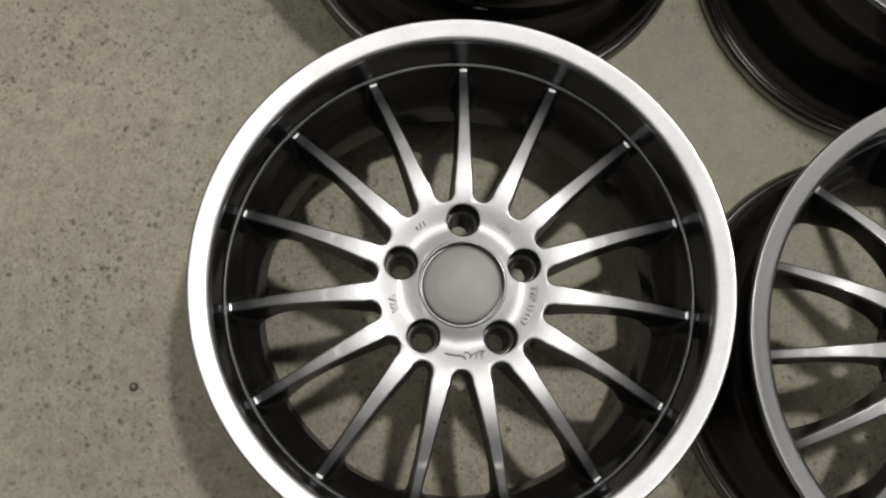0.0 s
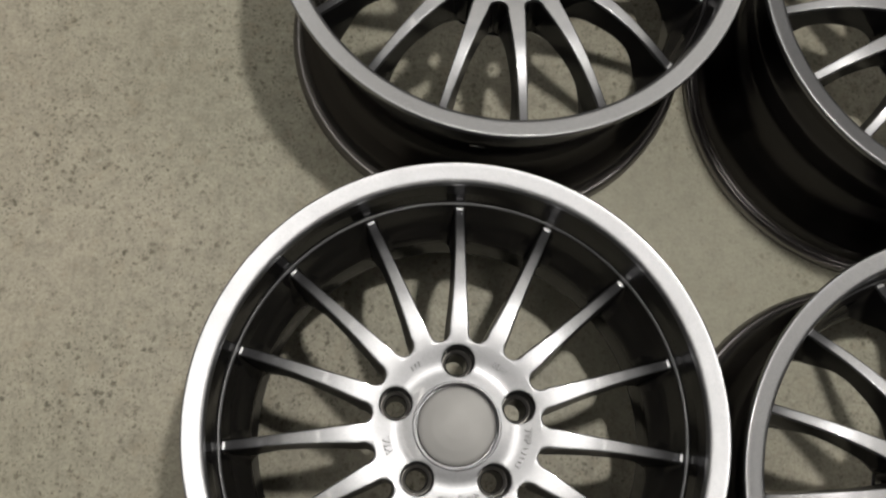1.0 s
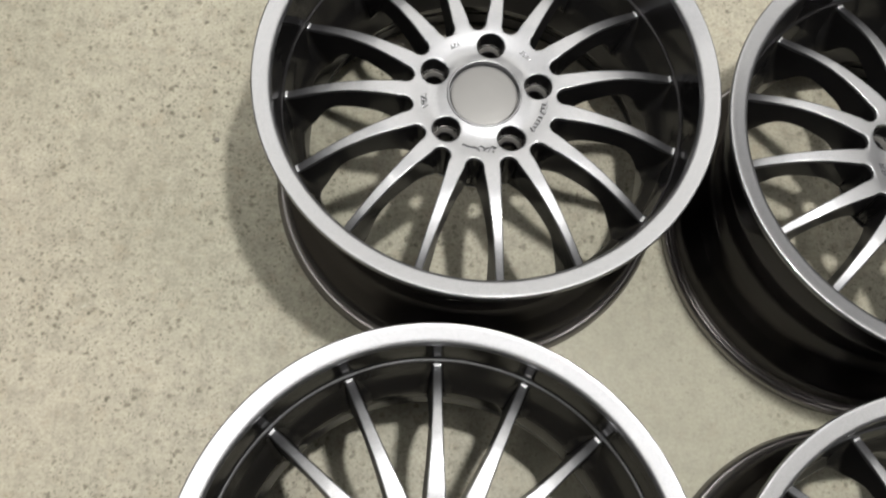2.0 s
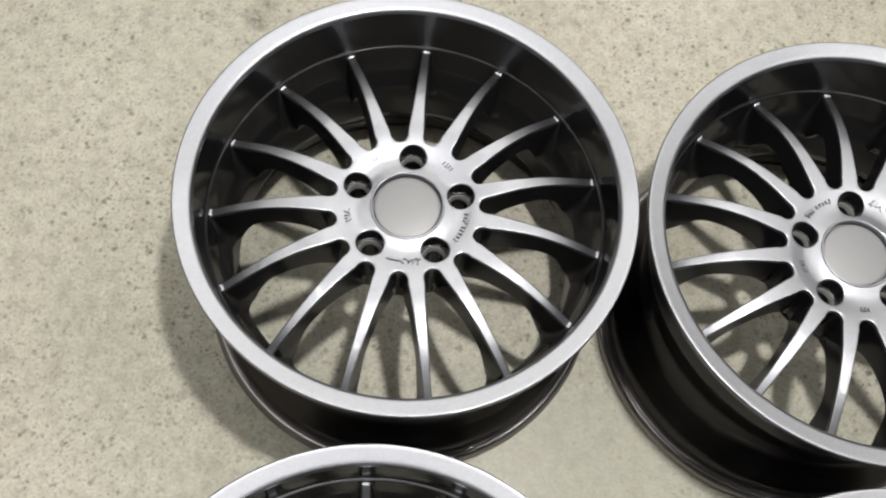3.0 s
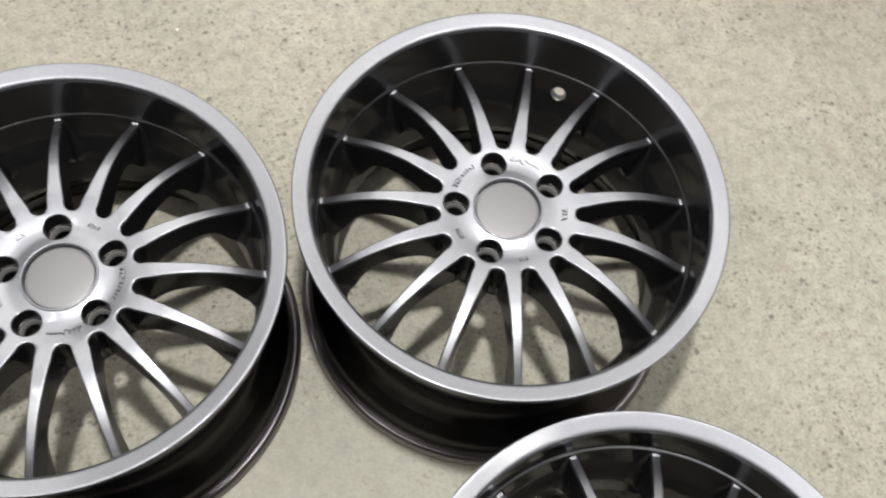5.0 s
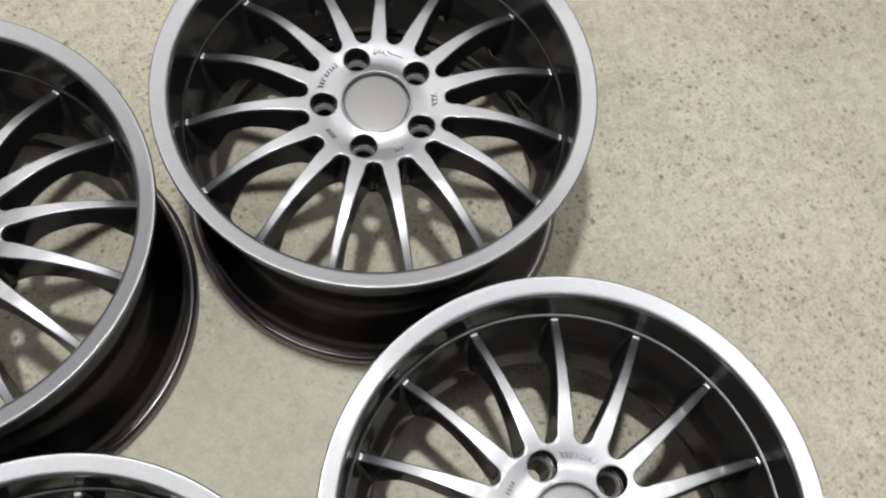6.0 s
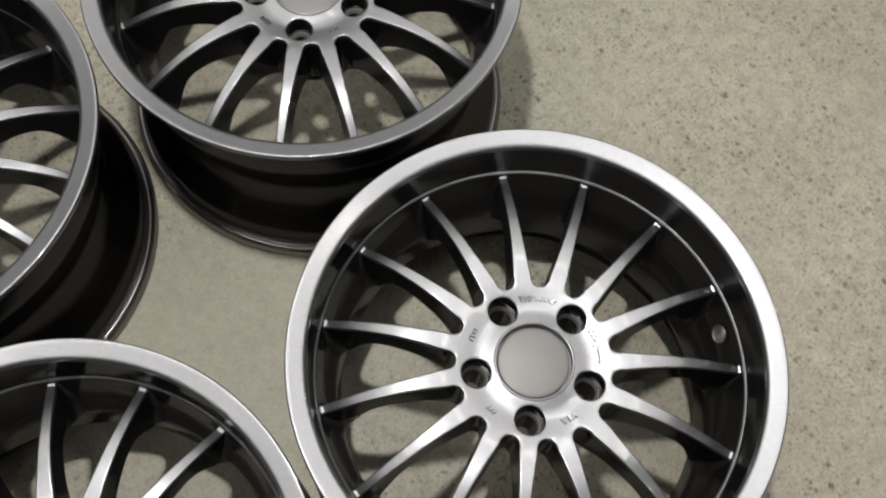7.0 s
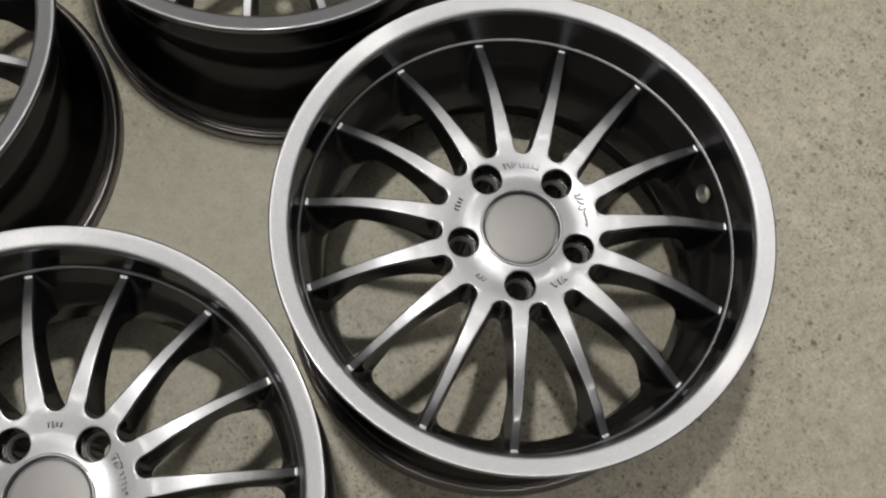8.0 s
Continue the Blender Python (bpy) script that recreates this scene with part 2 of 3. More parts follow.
SILVER = silver_paint("wheel_silver", (0.345, 0.351, 0.378), 0.42, 1.0, 0.30, 0.08)
# the wheel silver again, with the shade of recesses darkened into its colour
SHADED_SILVER = silver_paint("wheel_silver_shaded", (0.086, 0.084, 0.090), 0.46, 0.45, 0.22, 0.11)
# barrel silver taken near black: the shade under the lip, put into the colour
SHADED_BARREL = silver_paint("wheel_barrel_shaded", (0.050, 0.046, 0.047), 0.38, 0.25, 0.4, 0.14)
FLANGE = silver_paint("wheel_flange_silver", (0.30, 0.285, 0.29), 0.30, 1.0, 0.4, 0.12)
CAP_GREY = plain("cap_grey", (0.200, 0.199, 0.202), 0.52, 0.45, 0.05)
SEAT_METAL = plain("seat_metal", (0.50, 0.49, 0.48), 0.36, 0.75)
VALVE_METAL = plain("valve_metal", (0.22, 0.215, 0.21), 0.4, 0.7)
WHITE_PAINT = plain("white_paint", (0.78, 0.78, 0.76), 0.6)
WALL_PAINT = plain("wall_paint", (0.20, 0.20, 0.19), 0.8)
ROOF_GREY = plain("roof_grey", (0.10, 0.10, 0.10), 0.8)
CONCRETE = concrete()

# ---- the room ----
X0, X1, Y0, Y1 = -4.6, 5.4, -3.6, 4.4
tagged(part("floor", box(X0, Y0, -0.12, X1, Y1, 0.0), CONCRETE, smooth=False), "pale grey-beige ground concrete floor with small dark grains", "floor", kind="structure")
tagged(part("ceiling", box(X0, Y0, CEILING, X1, Y1, CEILING + 0.12), ROOF_GREY, smooth=False), "plain dark grey workshop ceiling", "ceiling", kind="structure")
for name, b in (("wall_north", (X0, Y1, 0, X1, Y1 + 0.15, CEILING)), ("wall_south", (X0, Y0 - 0.15, 0, X1, Y0, CEILING)),
                ("wall_east", (X1, Y0, 0, X1 + 0.15, Y1, CEILING)), ("wall_west", (X0 - 0.15, Y0, 0, X0, Y1, CEILING))):
    tagged(part(name, box(*b), WALL_PAINT, smooth=False), "plain grey painted workshop wall", "wall", kind="structure")

for lamp in LAMPS:
    ceiling_lamp(*lamp)
for lamp in FILL_PANELS:
    fill_panel_lamp(*lamp)
for lamp in TUBES:
    tube_lamp(*lamp)

# ---- the wheel ----
SPOKES, BOLTS = 15, 5
HALF = math.pi / SPOKES
R_IN, RHO = 0.0792, 0.0125          # inner end of the windows
R_HUB = 0.0769                      # where hub and spokes meet
R_WALL = 0.2185                     # the spokes run into the dish wall
PCD = 0.0602


def spline(knots):
    """A natural cubic spline through (x, y) knots."""
    x, y = np.array([k[0] for k in knots]), np.array([k[1] for k in knots])
    n, h = len(x), np.diff(x)
    a, b = np.eye(n), np.zeros(n)
    for i in range(1, n - 1):
        a[i, i - 1:i + 2] = h[i - 1], 2 * (h[i - 1] + h[i]), h[i]
        b[i] = 6 * ((y[i + 1] - y[i]) / h[i] - (y[i] - y[i - 1]) / h[i - 1])
    m = np.linalg.solve(a, b)

    def value(q):
        q = min(max(q, x[0]), x[-1])
        i = min(int(np.searchsorted(x, q, "right")) - 1, n - 2)
        u, v = x[i + 1] - q, q - x[i]
        return float((m[i] * u ** 3 + m[i + 1] * v ** 3) / (6 * h[i]) + (y[i] / h[i] - m[i] * h[i] / 6) * u + (y[i + 1] / h[i] - m[i + 1] * h[i] / 6) * v)

    return value


top_height = spline([(0.040, 0.2463), (0.0455, 0.2454), (0.051, 0.2444), (0.057, 0.2441), (0.064, 0.2451), (0.072, 0.2467), (0.080, 0.2481), (0.105, 0.2506), (0.127, 0.2506), (0.150, 0.2475), (0.172, 0.2410), (0.195, 0.2310), (0.2155, 0.2204)])
bottom_height = spline([(0.07, 0.170), (0.085, 0.183), (0.105, 0.203), (0.13, 0.2125), (0.155, 0.2125), (0.168, 0.2065), (0.177, 0.1950), (0.184, 0.1790), (0.190, 0.1650), (0.195, 0.1580), (0.2000, 0.1555), (0.2045, 0.1600), (0.2095, 0.1720), (0.215, 0.1880), (0.2185, 0.198)])
WALL_Z = (0.1450, 0.1545, 0.1600, 0.1660, 0.1720, 0.1780, 0.1850, 0.1920, 0.2020, 0.2215)
WALL_R = (0.2000, 0.2006, 0.2013, 0.2029, 0.2056, 0.2086, 0.2118, 0.2140, 0.2160, 0.2192)
spoke_half = spline([(0.07, 0.0118), (0.09, 0.0095), (0.11, 0.0079), (0.13, 0.0067), (0.16, 0.0056), (0.19, 0.0048), (0.2185, 0.0045)])
G_IN = (R_IN + RHO) * HALF - spoke_half(R_IN + RHO)


def face_height(r):
    """The top of a spoke, with the little ledge at the dish wall."""
    if r > 0.2158:
        return top_height(0.2158) - 0.0002 + (r - 0.2158) * 0.3
    return top_height(r)


def spoke_edge(r):
    """Half the width of a spoke along its arc, at the top."""
    if r <= R_IN:
        return r * HALF
    if r < R_IN + RHO:
        q = (R_IN + RHO - r) / RHO
        return r * HALF - G_IN * math.sqrt(1 - q * q)
    return spoke_half(r)


def wall_radius(z):
    """How far out the dish wall stands at a height of the spokes."""
    return float(np.interp(z, WALL_Z, WALL_R))


def side_edge(r, z, top):
    """Half the width of a spoke at a height: a slight draft, and a round fillet into the dish wall."""
    wide = min(spoke_edge(r) + 0.0024 * min(1.0, (top - z) / 0.04), r * HALF)
    if r < 0.16:
        return wide
    c = 0.0032 + 0.0088 * min(1.0, max(0.0, (0.212 - z) / 0.040))
    d = wall_radius(z) - r
    if d < c:
        wide += c - math.sqrt(max(c * c - (c - max(d, 0.0)) ** 2, 0.0))
    return min(wide, r * HALF * 0.985)


def edge_drop(r, s, b=0.0016):
    """How far the rounded edge has fallen at arc s from a spoke's middle."""
    e = r * HALF - s
    if r < R_IN + RHO:
        d = (math.hypot((R_IN + RHO - r) / RHO, e / G_IN) - 1) * G_IN
    else:
        d = spoke_edge(r) - s
    if d >= b:
        return 0.0
    d = max(d, 0.0)
    return b - math.sqrt(max(b * b - (b - d) ** 2, 0.0))


def spoke_mesh():
    bm = bmesh.new()
    rows = [R_HUB, R_HUB + 0.0002] + [R_HUB + (R_IN - R_HUB) * i / 6 for i in range(1, 6)]
    rows += [R_IN + RHO * (1 - math.cos(math.pi / 2 * i / 10)) for i in range(11)]
    rows += [R_IN + RHO + (0.178 - R_IN - RHO) * i / 18 for i in range(1, 19)]
    rows += [0.178 + (0.207 - 0.178) * i / 26 for i in range(1, 27)]
    rows += [0.2085, 0.2100, 0.2120, 0.2136, 0.2148, 0.2158, 0.2165, 0.2174, R_WALL]
    rings = []
    for r in rows:
        h, b = spoke_edge(r), 0.0016
        low = bottom_height(r)
        half = []
        for s in (0, 0.4 * (h - b), 0.75 * (h - b), h - b, h - 0.7 * b, h - 0.4 * b, h - 0.15 * b, h):
            half.append((s, face_height(r) - edge_drop(r, s)))
        z1 = half[-1][1]
        for u in (0.06, 0.12, 0.2, 0.28, 0.36, 0.44, 0.52, 0.6, 0.68, 0.76, 0.84, 0.9, 0.96):
            z = z1 + (low - z1) * u
            half.append((side_edge(r, z, z1), z))
        f = side_edge(r, low, z1)
        half.append((f - min(0.0015, f * 0.2), low))
        half.append((0, low))
        loop = half + [(-s, z) for s, z in half[-2:0:-1]]
        rings.append([bm.verts.new((r * math.cos(s / r), r * math.sin(s / r), z)) for s, z in loop])
    for a, b in zip(rings, rings[1:]):
        for i in range(len(a)):
            j = (i + 1) % len(a)
            face = bm.faces.new((a[i], a[j], b[j], b[i]))
            # flanks get the silver that has shade darkened into it
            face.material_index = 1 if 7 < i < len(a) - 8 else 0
    return bm


def hub_mesh():
    """The bolt circle: a plate with five deep stepped holes, open in the middle for the cap."""
    bm = bmesh.new()
    inner, hole = 0.0412, 0.0149
    floor_z = 0.166

    def patch(k, radius, height):
        """One fifth of the plate round its hole, from the hole's rim to its border."""
        mid = 2 * math.pi * k / BOLTS
        c = Vector((PCD * math.cos(mid), PCD * math.sin(mid)))
        border = []
        span = math.pi / BOLTS
        for i in range(18):
            border.append((R_HUB, -span + 2 * span * i / 18))
        for i in range(8):
            border.append((R_HUB + (inner - R_HUB) * i / 8, span))
        for i in range(14):
            border.append((inner, span - 2 * span * i / 14))
        for i in range(8):
            border.append((inner + (R_HUB - inner) * i / 8, -span))
        steps = (0.0, 0.02, 0.05, 0.09, 0.16, 0.28, 0.45, 0.63, 0.8, 0.92, 0.98, 1.0)
        loops = [[] for _ in steps]
        for r, a in border:
            p = Vector((r * math.cos(mid + a), r * math.sin(mid + a)))
            way = (p - c).normalized()
            for i, loop in enumerate(loops):
                u = steps[i]
                q = c + way * radius * (1 - u) + (p - c) * u if i else c + way * radius
                z = height(q.length, (q - c).length - radius)
                loop.append(bm.verts.new((q.x, q.y, z)))
        for a, b in zip(loops, loops[1:]):
            n = len(a)
            for i in range(n):
                bm.faces.new((a[i], a[(i + 1) % n], b[(i + 1) % n], b[i]))

    def top(r, d):
        fall = 0.0
        if d < 0.0014:
            fall = 0.0014 - math.sqrt(max(0.0014 ** 2 - (0.0014 - max(d, 0)) ** 2, 0))
        return top_height(r) - fall

    for k in range(BOLTS):
        patch(k, hole, top)
        patch(k, 0.0100, lambda r, d: floor_z)
    # raised ring round the cap, and the bore below it
    ring = lathe([(0.0412, floor_z), (0.0412, 0.2461), (0.0410, 0.2468), (0.0405, 0.2474), (0.0398, 0.2476), (0.0390, 0.2474), (0.0385, 0.2467), (0.0383, 0.2455), (0.0383, 0.2395), (0.0380, 0.2380), (0.0340, 0.2378), (0.0340, floor_z)], 72)
    mesh = bpy.data.meshes.new("bore")
    ring.to_mesh(mesh)
    ring.free()
    bm.from_mesh(mesh)
    bpy.data.meshes.remove(mesh)
    bmesh.ops.remove_doubles(bm, verts=bm.verts, dist=0.00005)
    return bm


def rim_sections(lip, face):
    """Lip, dish and barrel as turned sections, for a lip at that height and a face shifted by that much."""
    ring = 0.2260 + face
    tall = lip - ring
    lip_part = [
        (0.2251, lip - 0.0075), (0.2264, lip - 0.0033, 0.0026), (0.2288, lip - 0.0016), (0.2330, lip - 0.0006), (0.2380, lip + 0.0006), (0.2424, lip + 0.0017), (0.2446, lip + 0.0021), (0.2456, lip + 0.0015), (0.2461, lip + 0.0005), (0.2463, lip - 0.0010), (0.2462, lip - 0.0046, 0.002), (0.2440, lip - 0.0085, 0.003), (0.2335, lip - 0.0125),
    ]
    dish_part = [(0.2251, lip - 0.0075), (0.2236, ring + tall * 0.5), (0.2224, ring + 0.003)] + [(r, z + face) for r, z in (
        (0.2221, 0.2264), (0.2197, 0.2245), (0.2192, 0.2215), (0.2160, 0.2020), (0.2140, 0.1920), (0.2118, 0.1850), (0.2086, 0.1780), (0.2056, 0.1720), (0.2029, 0.1660), (0.2013, 0.1600), (0.2006, 0.1545), (0.2000, 0.1450))] + [
        (0.1990, 0.0950), (0.2060, 0.0740), (0.2210, 0.0500), (0.2260, 0.0360), (0.2270, 0.0160), (0.2310, 0.0030), (0.2390, 0.0)]
    flange_part = [
        (0.2390, 0.0), (0.2450, 0.0006, 0.001), (0.2473, 0.0024, 0.002), (0.2478, 0.0055, 0.003), (0.2464, 0.0105, 0.004), (0.2440, 0.0140, 0.003), (0.2420, 0.0157, 0.0022), (0.2402, 0.0161, 0.001), (0.2396, 0.0152, 0.0005), (0.2391, 0.0152, 0.0005), (0.2386, 0.0164, 0.0008), (0.2374, 0.0170, 0.0012), (0.2364, 0.0178, 0.001), (0.2358, 0.0240)]
    barrel_part = [
        (0.2358, 0.0240), (0.2342, 0.0450, 0.006),
        (0.2190, 0.0660), (0.2070, 0.0860, 0.012), (0.2055, 0.1270, 0.012), (0.2150, 0.1570, 0.01), (0.2265, 0.2130 + face, 0.01), (0.2290, lip - 0.0430), (0.2290, lip - 0.0200), (0.2335, lip - 0.0125)]
    return lip_part, dish_part, barrel_part, flange_part


HOLE_AT, HOLE_AXIS, HOLE_R = Vector((-0.2155, 0, 0.181)), Vector((-0.94, 0, -0.34)).normalized(), 0.0088


def drilled(bm):
    """Cuts the valve hole through one turned skin of the rim."""
    side = HOLE_AXIS.orthogonal().normalized()
    for i in range(20):
        near = [f for f in bm.faces if (f.calc_center_median() - HOLE_AT).length < 0.05]
        geom = list({v for f in near for v in f.verts}) + list({e for f in near for e in f.edges}) + near
        out = Matrix.Rotation(2 * math.pi * i / 20, 3, HOLE_AXIS) @ side
        bmesh.ops.bisect_plane(bm, geom=geom, dist=1e-7, plane_co=HOLE_AT + out * HOLE_R, plane_no=out)
    gone = []
    for f in bm.faces:
        d = f.calc_center_median() - HOLE_AT
        if abs(d.dot(HOLE_AXIS)) < 0.03 and (d - HOLE_AXIS * d.dot(HOLE_AXIS)).length < HOLE_R * 0.995:
            gone.append(f)
    bmesh.ops.delete(bm, geom=gone, context="FACES")
    return bm


def slope_angle(r):
    """The tilt of the hub's face at a radius, rising outwards."""
    return math.atan2(top_height(r + 0.002) - top_height(r - 0.002), 0.004)


def mark_bars(radius, middle, span, count, tall, seed):
    """Cast marks on the hub: small raised bars set along an arc."""
    rnd = random.Random(seed)
    bm = bmesh.new()
    for i in range(count):
        a = radians(middle - span / 2 + span * (i + 0.5) / count)
        z = top_height(radius)
        t = tall * rnd.uniform(0.75, 1.1)
        w = radius * radians(span) / count * rnd.uniform(0.62, 0.8)
        cube = bmesh.ops.create_cube(bm, size=1)["verts"]
        bmesh.ops.scale(bm, vec=(t, w, 0.0050), verts=cube)
        for v in cube:
            if v.co.z > 0:
                v.co.x *= 0.9
                v.co.y *= 0.6
        bmesh.ops.rotate(bm, verts=cube, cent=(0, 0, 0), matrix=Matrix.Rotation(rnd.uniform(-0.3, 0.3), 3, "Z"))
        bmesh.ops.rotate(bm, verts=cube, cent=(0, 0, 0), matrix=Matrix.Rotation(-slope_angle(radius), 3, "Y"))
        bmesh.ops.translate(bm, vec=(radius, 0, z + 0.0004), verts=cube)
        bmesh.ops.rotate(bm, verts=cube, cent=(0, 0, 0), matrix=Matrix.Rotation(a, 3, "Z"))
    return bm


def arc_text(words, radius, middle, size, step):
    """Raised letters set along an arc, each letter upright to the wheel's middle."""
    bm = bmesh.new()
    for i, ch in enumerate(words):
        if ch == " ":
            continue
        curve = bpy.data.curves.new("letter", "FONT")
        curve.body, curve.size, curve.extrude, curve.align_x = ch, size, 0.0022, "CENTER"
        curve.bevel_depth, curve.bevel_resolution, curve.offset = 0.0004, 1, 0.0001
        ob = bpy.data.objects.new("letter", curve)
        mesh = bpy.data.meshes.new_from_object(ob)
        a = radians(middle + step * (i - (len(words) - 1) / 2))
        mesh.transform(Matrix.Rotation(a, 4, "Z") @ Matrix.Translation((radius, 0, top_height(radius) + 0.0003)) @ Matrix.Rotation(-slope_angle(radius), 4, "Y") @ Matrix.Rotation(radians(90 if step > 0 else -90), 4, "Z"))
        bm.from_mesh(mesh)
        bpy.data.meshes.remove(mesh)
        bpy.data.objects.remove(ob)
        bpy.data.curves.remove(curve)
    return bm


def flourish(radius, middle, span):
    """A handwritten flourish cast into the hub, as one thin raised thread."""
    bm = bmesh.new()
    n = 180
    rings = []
    for i in range(n + 1):
        u = i / n
        tall = 0.0009 + 0.0042 * max(0.0, u - 0.35) + 0.0026 * math.exp(-((u - 0.55) / 0.06) ** 2) + 0.0012 * math.sin(u * 17) * u
        a = radians(middle + span * (u - 0.5) + (0.6 + 1.6 * u) * math.sin(u * 44 + 0.6 * math.sin(u * 9)))
        r = radius + tall * math.sin(u * 41 + 1 + 1.3 * math.sin(u * 7)) + 0.0022 * (u - 0.5)
        z = top_height(r)
        p = Vector((r * math.cos(a), r * math.sin(a), z))
        ring = []
        for k in range(5):
            g = 2 * math.pi * k / 5
            ring.append(bm.verts.new(p + Vector((math.cos(a) * 0.0009 * math.cos(g), math.sin(a) * 0.0009 * math.cos(g), 0.0018 * math.sin(g)))))
        rings.append(ring)
    for a, b in zip(rings, rings[1:]):
        for k in range(5):
            bm.faces.new((a[k], a[(k + 1) % 5], b[(k + 1) % 5], b[k]))
    return bm


def alloy_wheel(lip, face):
    """One wheel lying on its rear flange, face up; bolt hole 0 points along x."""
    wheel = new("alloy_wheel")
    sections = rim_sections(lip, face)
    part("outer_lip", lathe(rounded(sections[0], 0.0014), 240), SILVER, wheel, "bright flat silver outer lip", angle=60)
    # dish wall is plain wheel silver too; its shade is in the colour
    part("dish", drilled(lathe(rounded(sections[1], 0.0030), 240)), SHADED_SILVER, wheel, "glossy silver inner dish wall, its shade darkened into the colour", angle=60)
    # barrel colour carries the shade below the lip
    part("barrel", drilled(lathe(rounded(sections[2], 0.0016), 240)), SHADED_BARREL, wheel, "silver barrel, the shade under the lip put into its colour", angle=60)
    part("rear_flange", lathe(rounded(sections[3], 0.0016), 240), FLANGE, wheel, "grey rear flange resting on the floor", angle=60)
    if lip < 0.27:
        ledge = rounded([(0.2217, 0.2258), (0.2223, 0.2266, 0.0004), (0.2214, 0.2262, 0.0004), (0.2200, 0.2251, 0.0004), (0.2195, 0.2244, 0.0003), (0.2198, 0.2241)], 0.0004, 3)
        part("step_ring", lathe([(r, z + face) for r, z in ledge], 240), SILVER, wheel, "narrow silver ledge round the dish wall")
    else:
        bead = [(0.2207 + 0.0003 * math.cos(a), 0.2252 + face + 0.0003 * math.sin(a)) for a in [2 * math.pi * i / 10 for i in range(11)]]
        # ring in the silver with shade darkened into it
        part("step_ring", lathe(bead, 240), SHADED_SILVER, wheel, "thin raised ring in the dish wall")
    hub = part("hub", hub_mesh(), SILVER, wheel, "silver hub with five stepped bolt holes", angle=45)
    hub.location.z = face
    first = None
    for k in range(SPOKES):
        if first is None:
            ob = first = part("spoke", spoke_mesh(), SILVER, wheel, "silver spoke, the shade on its flanks put into their colour", angle=45)
            ob.data.materials.append(SHADED_SILVER)
        else:
            ob = new("spoke", first.data)
            ob.parent = wheel
            ob["label"] = first["label"]
        ob.location.z = face
        ob.rotation_euler = (0, 0, 2 * HALF * k)
    cap = rounded([(0.0, 0.2441), (0.012, 0.2439), (0.023, 0.2433), (0.033, 0.2423), (0.0362, 0.2416), (0.0372, 0.2400), (0.0372, 0.2382)], 0.001)
    part("centre_cap", lathe(cap, 72), CAP_GREY, wheel, "plain matt grey centre cap").location.z = face
    # bores are wheel silver as well, their shade put into the colour
    pieces = (("bolt_hole", [(0.0151, 0.2432), (0.0149, 0.2420), (0.0148, 0.2300), (0.0147, 0.2180), (0.0102, 0.2150), (0.0100, 0.1660)], SHADED_SILVER, "glossy silver bolt bore, its shade put into the colour"),
              ("bolt_seat", [(0.01462, 0.2190), (0.0142, 0.2202), (0.0130, 0.2204), (0.0114, 0.2172), (0.0106, 0.2140), (0.0103, 0.2100)], SEAT_METAL, "bare metal bolt seat"))
    for name, section, material, words in pieces:
        made = None
        for k in range(BOLTS):
            a = 2 * math.pi * k / BOLTS
            if made is None:
                ob = made = part(name, lathe(section, 40), material, hub, words)
            else:
                ob = new(name, made.data)
                ob.parent = hub
                ob["label"] = words
            ob.location = (PCD * math.cos(a), PCD * math.sin(a), 0)
    collar = lathe([(HOLE_R + 0.0014, -0.0042), (HOLE_R + 0.0010, -0.0048), (HOLE_R + 0.0002, -0.0044), (HOLE_R - 0.0004, -0.0034), (HOLE_R - 0.0004, 0.0062)], 32)
    bmesh.ops.rotate(collar, verts=collar.verts, cent=(0, 0, 0), matrix=HOLE_AXIS.to_track_quat("Z", "Y").to_matrix())
    bmesh.ops.translate(collar, verts=collar.verts, vec=HOLE_AT)
    part("valve_hole", collar, VALVE_METAL, wheel, "bare metal wall of the empty valve hole")
    part("cast_lettering", arc_text("TYP", 0.0640, 263.4, 0.0080, -4.1), SILVER, hub, "raised cast letters", smooth=False)
    part("cast_mark", mark_bars(0.0664, 246.0, 19, 5, 0.0054, 2), SILVER, hub, "raised cast bars", smooth=False)
    part("cast_flourish", flourish(0.0665, 182, 32), SILVER, hub, "raised handwritten flourish")
    part("cast_lettering", arc_text("VIA", 0.0640, 107, 0.0080, -4.4), SILVER, hub, "raised cast letters", smooth=False)
    for middle, span, count, seed in ((36, 10, 3, 3), (324, 13, 4, 4)):
        part("cast_mark", mark_bars(0.0668, middle, span, count, 0.0058, seed), SILVER, hub, "raised cast bars", smooth=False)
    return wheel


def nick(wheel, r, z, degrees, size, long):
    """A small knock through the paint of the lip, drawn out along the edge."""
    bm = bmesh.new()
    bmesh.ops.create_icosphere(bm, subdivisions=2, radius=size)
    for v in bm.verts:
        v.co *= 1 + 0.35 * noise.noise(v.co / size + Vector((degrees, 0, 0)))
        v.co.y *= long
        v.co.z *= 0.35
    a = math.radians(degrees)
    bmesh.ops.rotate(bm, verts=bm.verts, cent=(0, 0, 0), matrix=Matrix.Rotation(a, 3, "Z"))
    bmesh.ops.translate(bm, verts=bm.verts, vec=(r * math.cos(a), r * math.sin(a), z))
    part("nick", bm, SEAT_METAL, wheel, "bare metal nick in the lip")


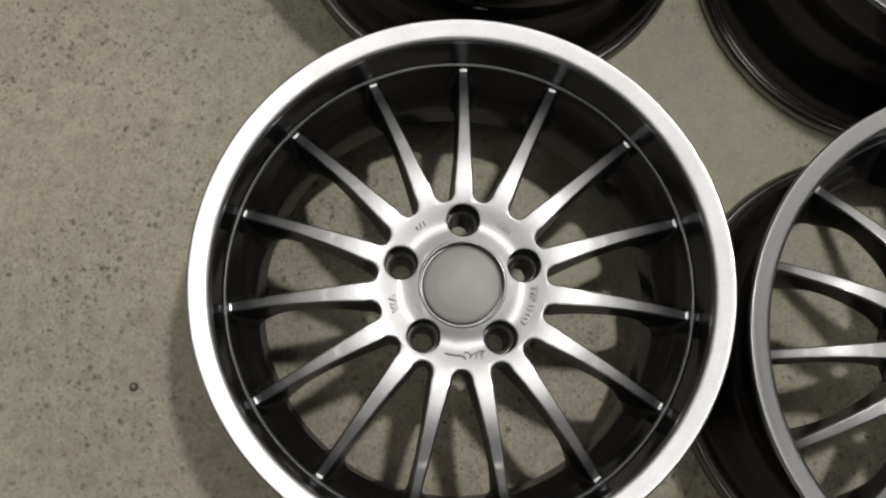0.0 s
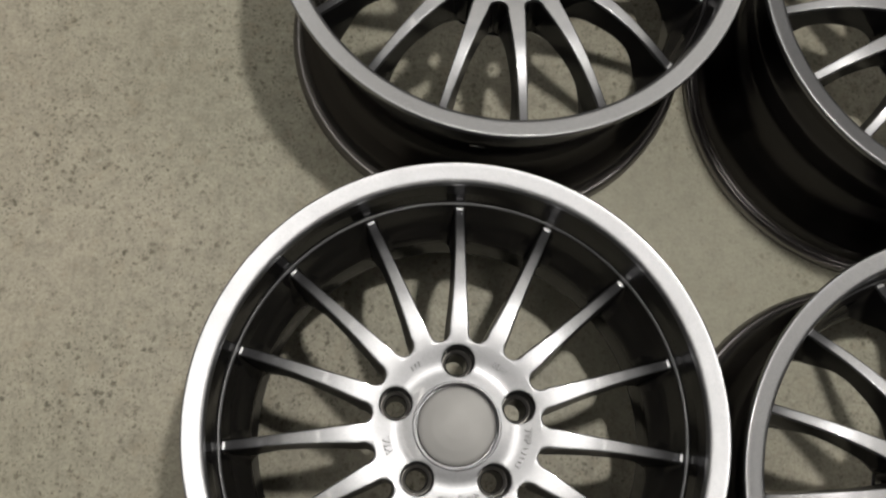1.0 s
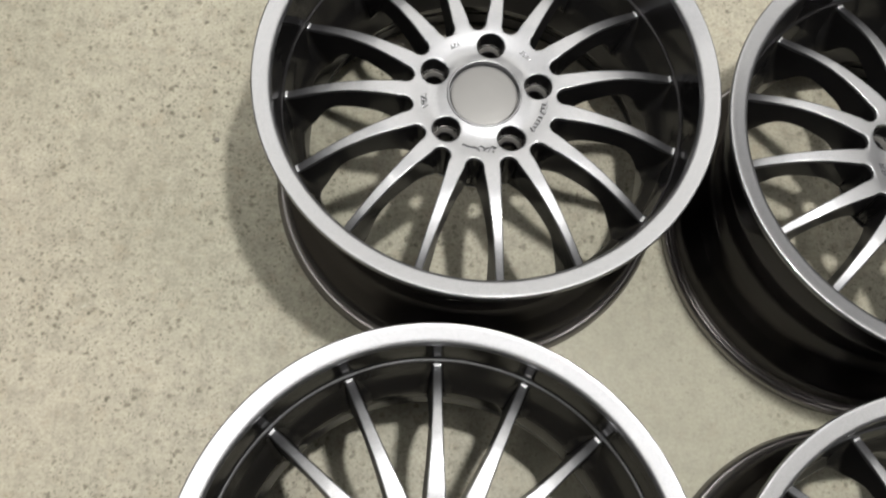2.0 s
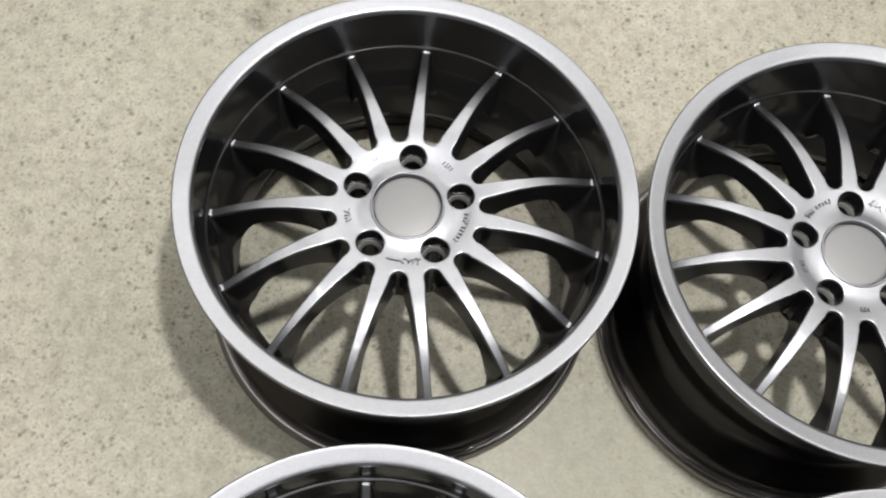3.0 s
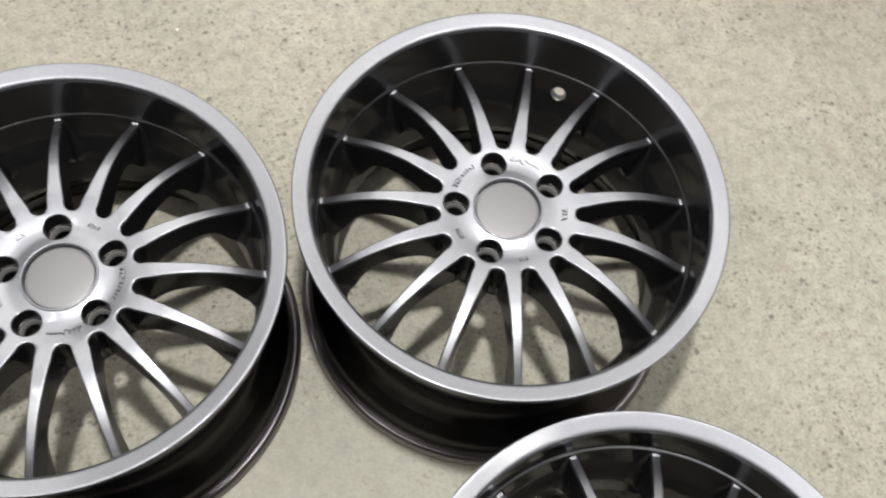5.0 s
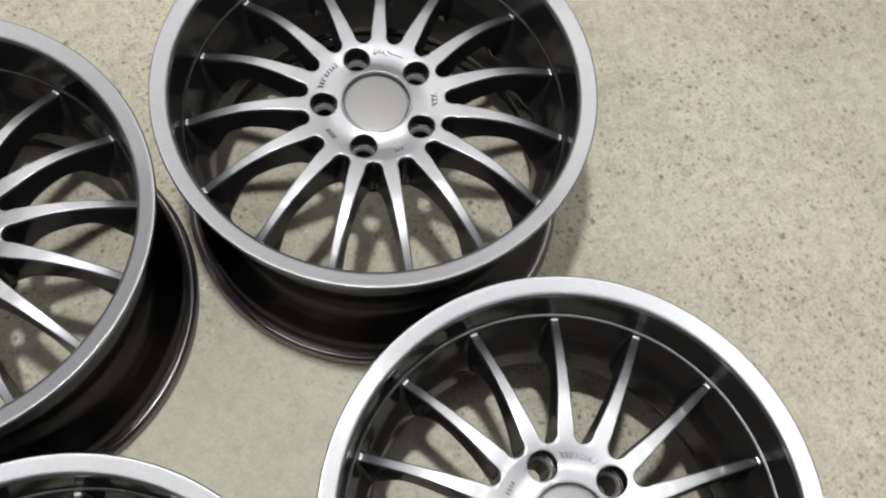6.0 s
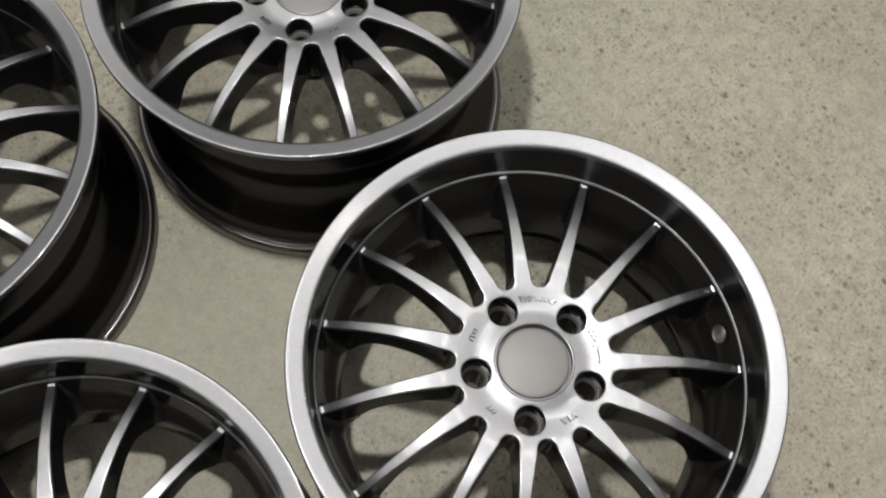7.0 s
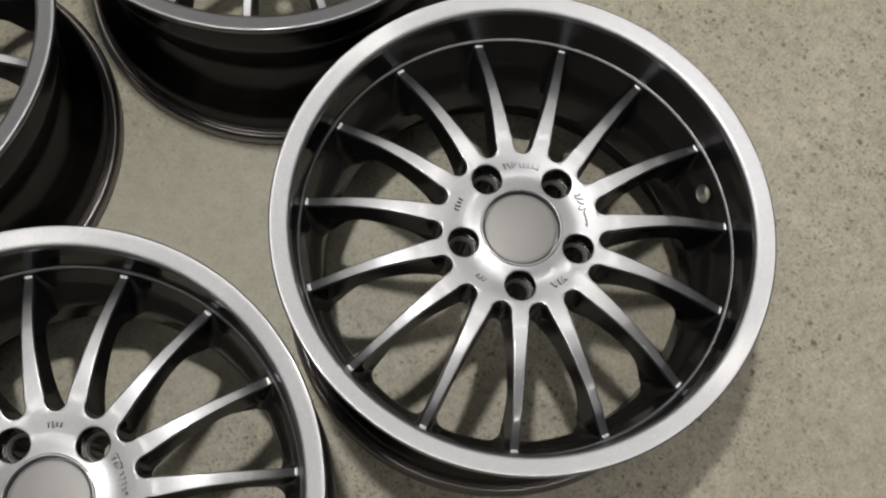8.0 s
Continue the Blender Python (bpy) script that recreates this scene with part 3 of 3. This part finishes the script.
LABEL = "silver fifteen-spoke alloy wheel face up on concrete"
for kind, lip, face, words in ((0, 0.2592, -0.018, LABEL + ", narrower rim"), (1, 0.2764, -0.0145, LABEL + ", deep-dish wide rim")):
    wheel = None
    for x, y, turn, which in WHEELS:
        if which != kind:
            continue
        if wheel is None:
            wheel = alloy_wheel(lip, face)
            wheel.matrix_basis = pose(x, y, 0, 0, 0, turn)
            tagged(wheel, words, "alloy wheel", "set of four alloy wheels")
        else:
            last = copy_thing(wheel, pose(x, y, 0, 0, 0, turn))
            if kind == 0:
                for r, z, a, size, long in ((0.2453, 0.2609, 178.8, 0.0011, 2.2), (0.2456, 0.2606, 180.2, 0.0008, 2.8), (0.2368, 0.2595, 102.6, 0.0010, 1.6), (0.2345, 0.2591, 119.3, 0.0008, 2.0)):
                    nick(last, r, z, a, size, long)

# ---- small things on the floor ----
def floor_grain(name, x, y, radius, squash, material, label, category, seed):
    """A small uneven grain lying on the concrete."""
    rnd = random.Random(seed)
    bm = bmesh.new()
    bmesh.ops.create_icosphere(bm, subdivisions=3, radius=radius)
    for v in bm.verts:
        v.co *= 1 + 0.10 * noise.noise(v.co * (1.2 / radius) + Vector((rnd.random() * 9, 0, 0)))
        v.co.z *= squash
    low = min(v.co.z for v in bm.verts)
    bmesh.ops.translate(bm, verts=bm.verts, vec=(0, 0, -low - 0.0004))
    ob = part(name, bm, material)
    ob.location = (x, y, 0)
    return tagged(ob, label, category)


GRAIN_STEEL = plain("grain_steel", (0.22, 0.205, 0.185), 0.38, 0.6)
GRAIN_STONE = plain("grain_stone", (0.20, 0.19, 0.165), 0.6)
GRAIN_WHITE = plain("grain_white", (0.80, 0.79, 0.75), 0.6)
floor_grain("steel_bead", -0.3533, -0.0901, 0.0050, 0.8, GRAIN_STEEL, "small dark steel bead lying on the concrete", "bead", 1)
floor_grain("stone_chip", -0.2857, 0.5537, 0.0034, 0.55, GRAIN_STONE, "small dull grey stone chip on the concrete", "stone chip", 2)
floor_grain("paint_crumb", 0.2345, 0.9890, 0.0020, 0.6, GRAIN_WHITE, "tiny white paint crumb on the concrete", "crumb", 3)
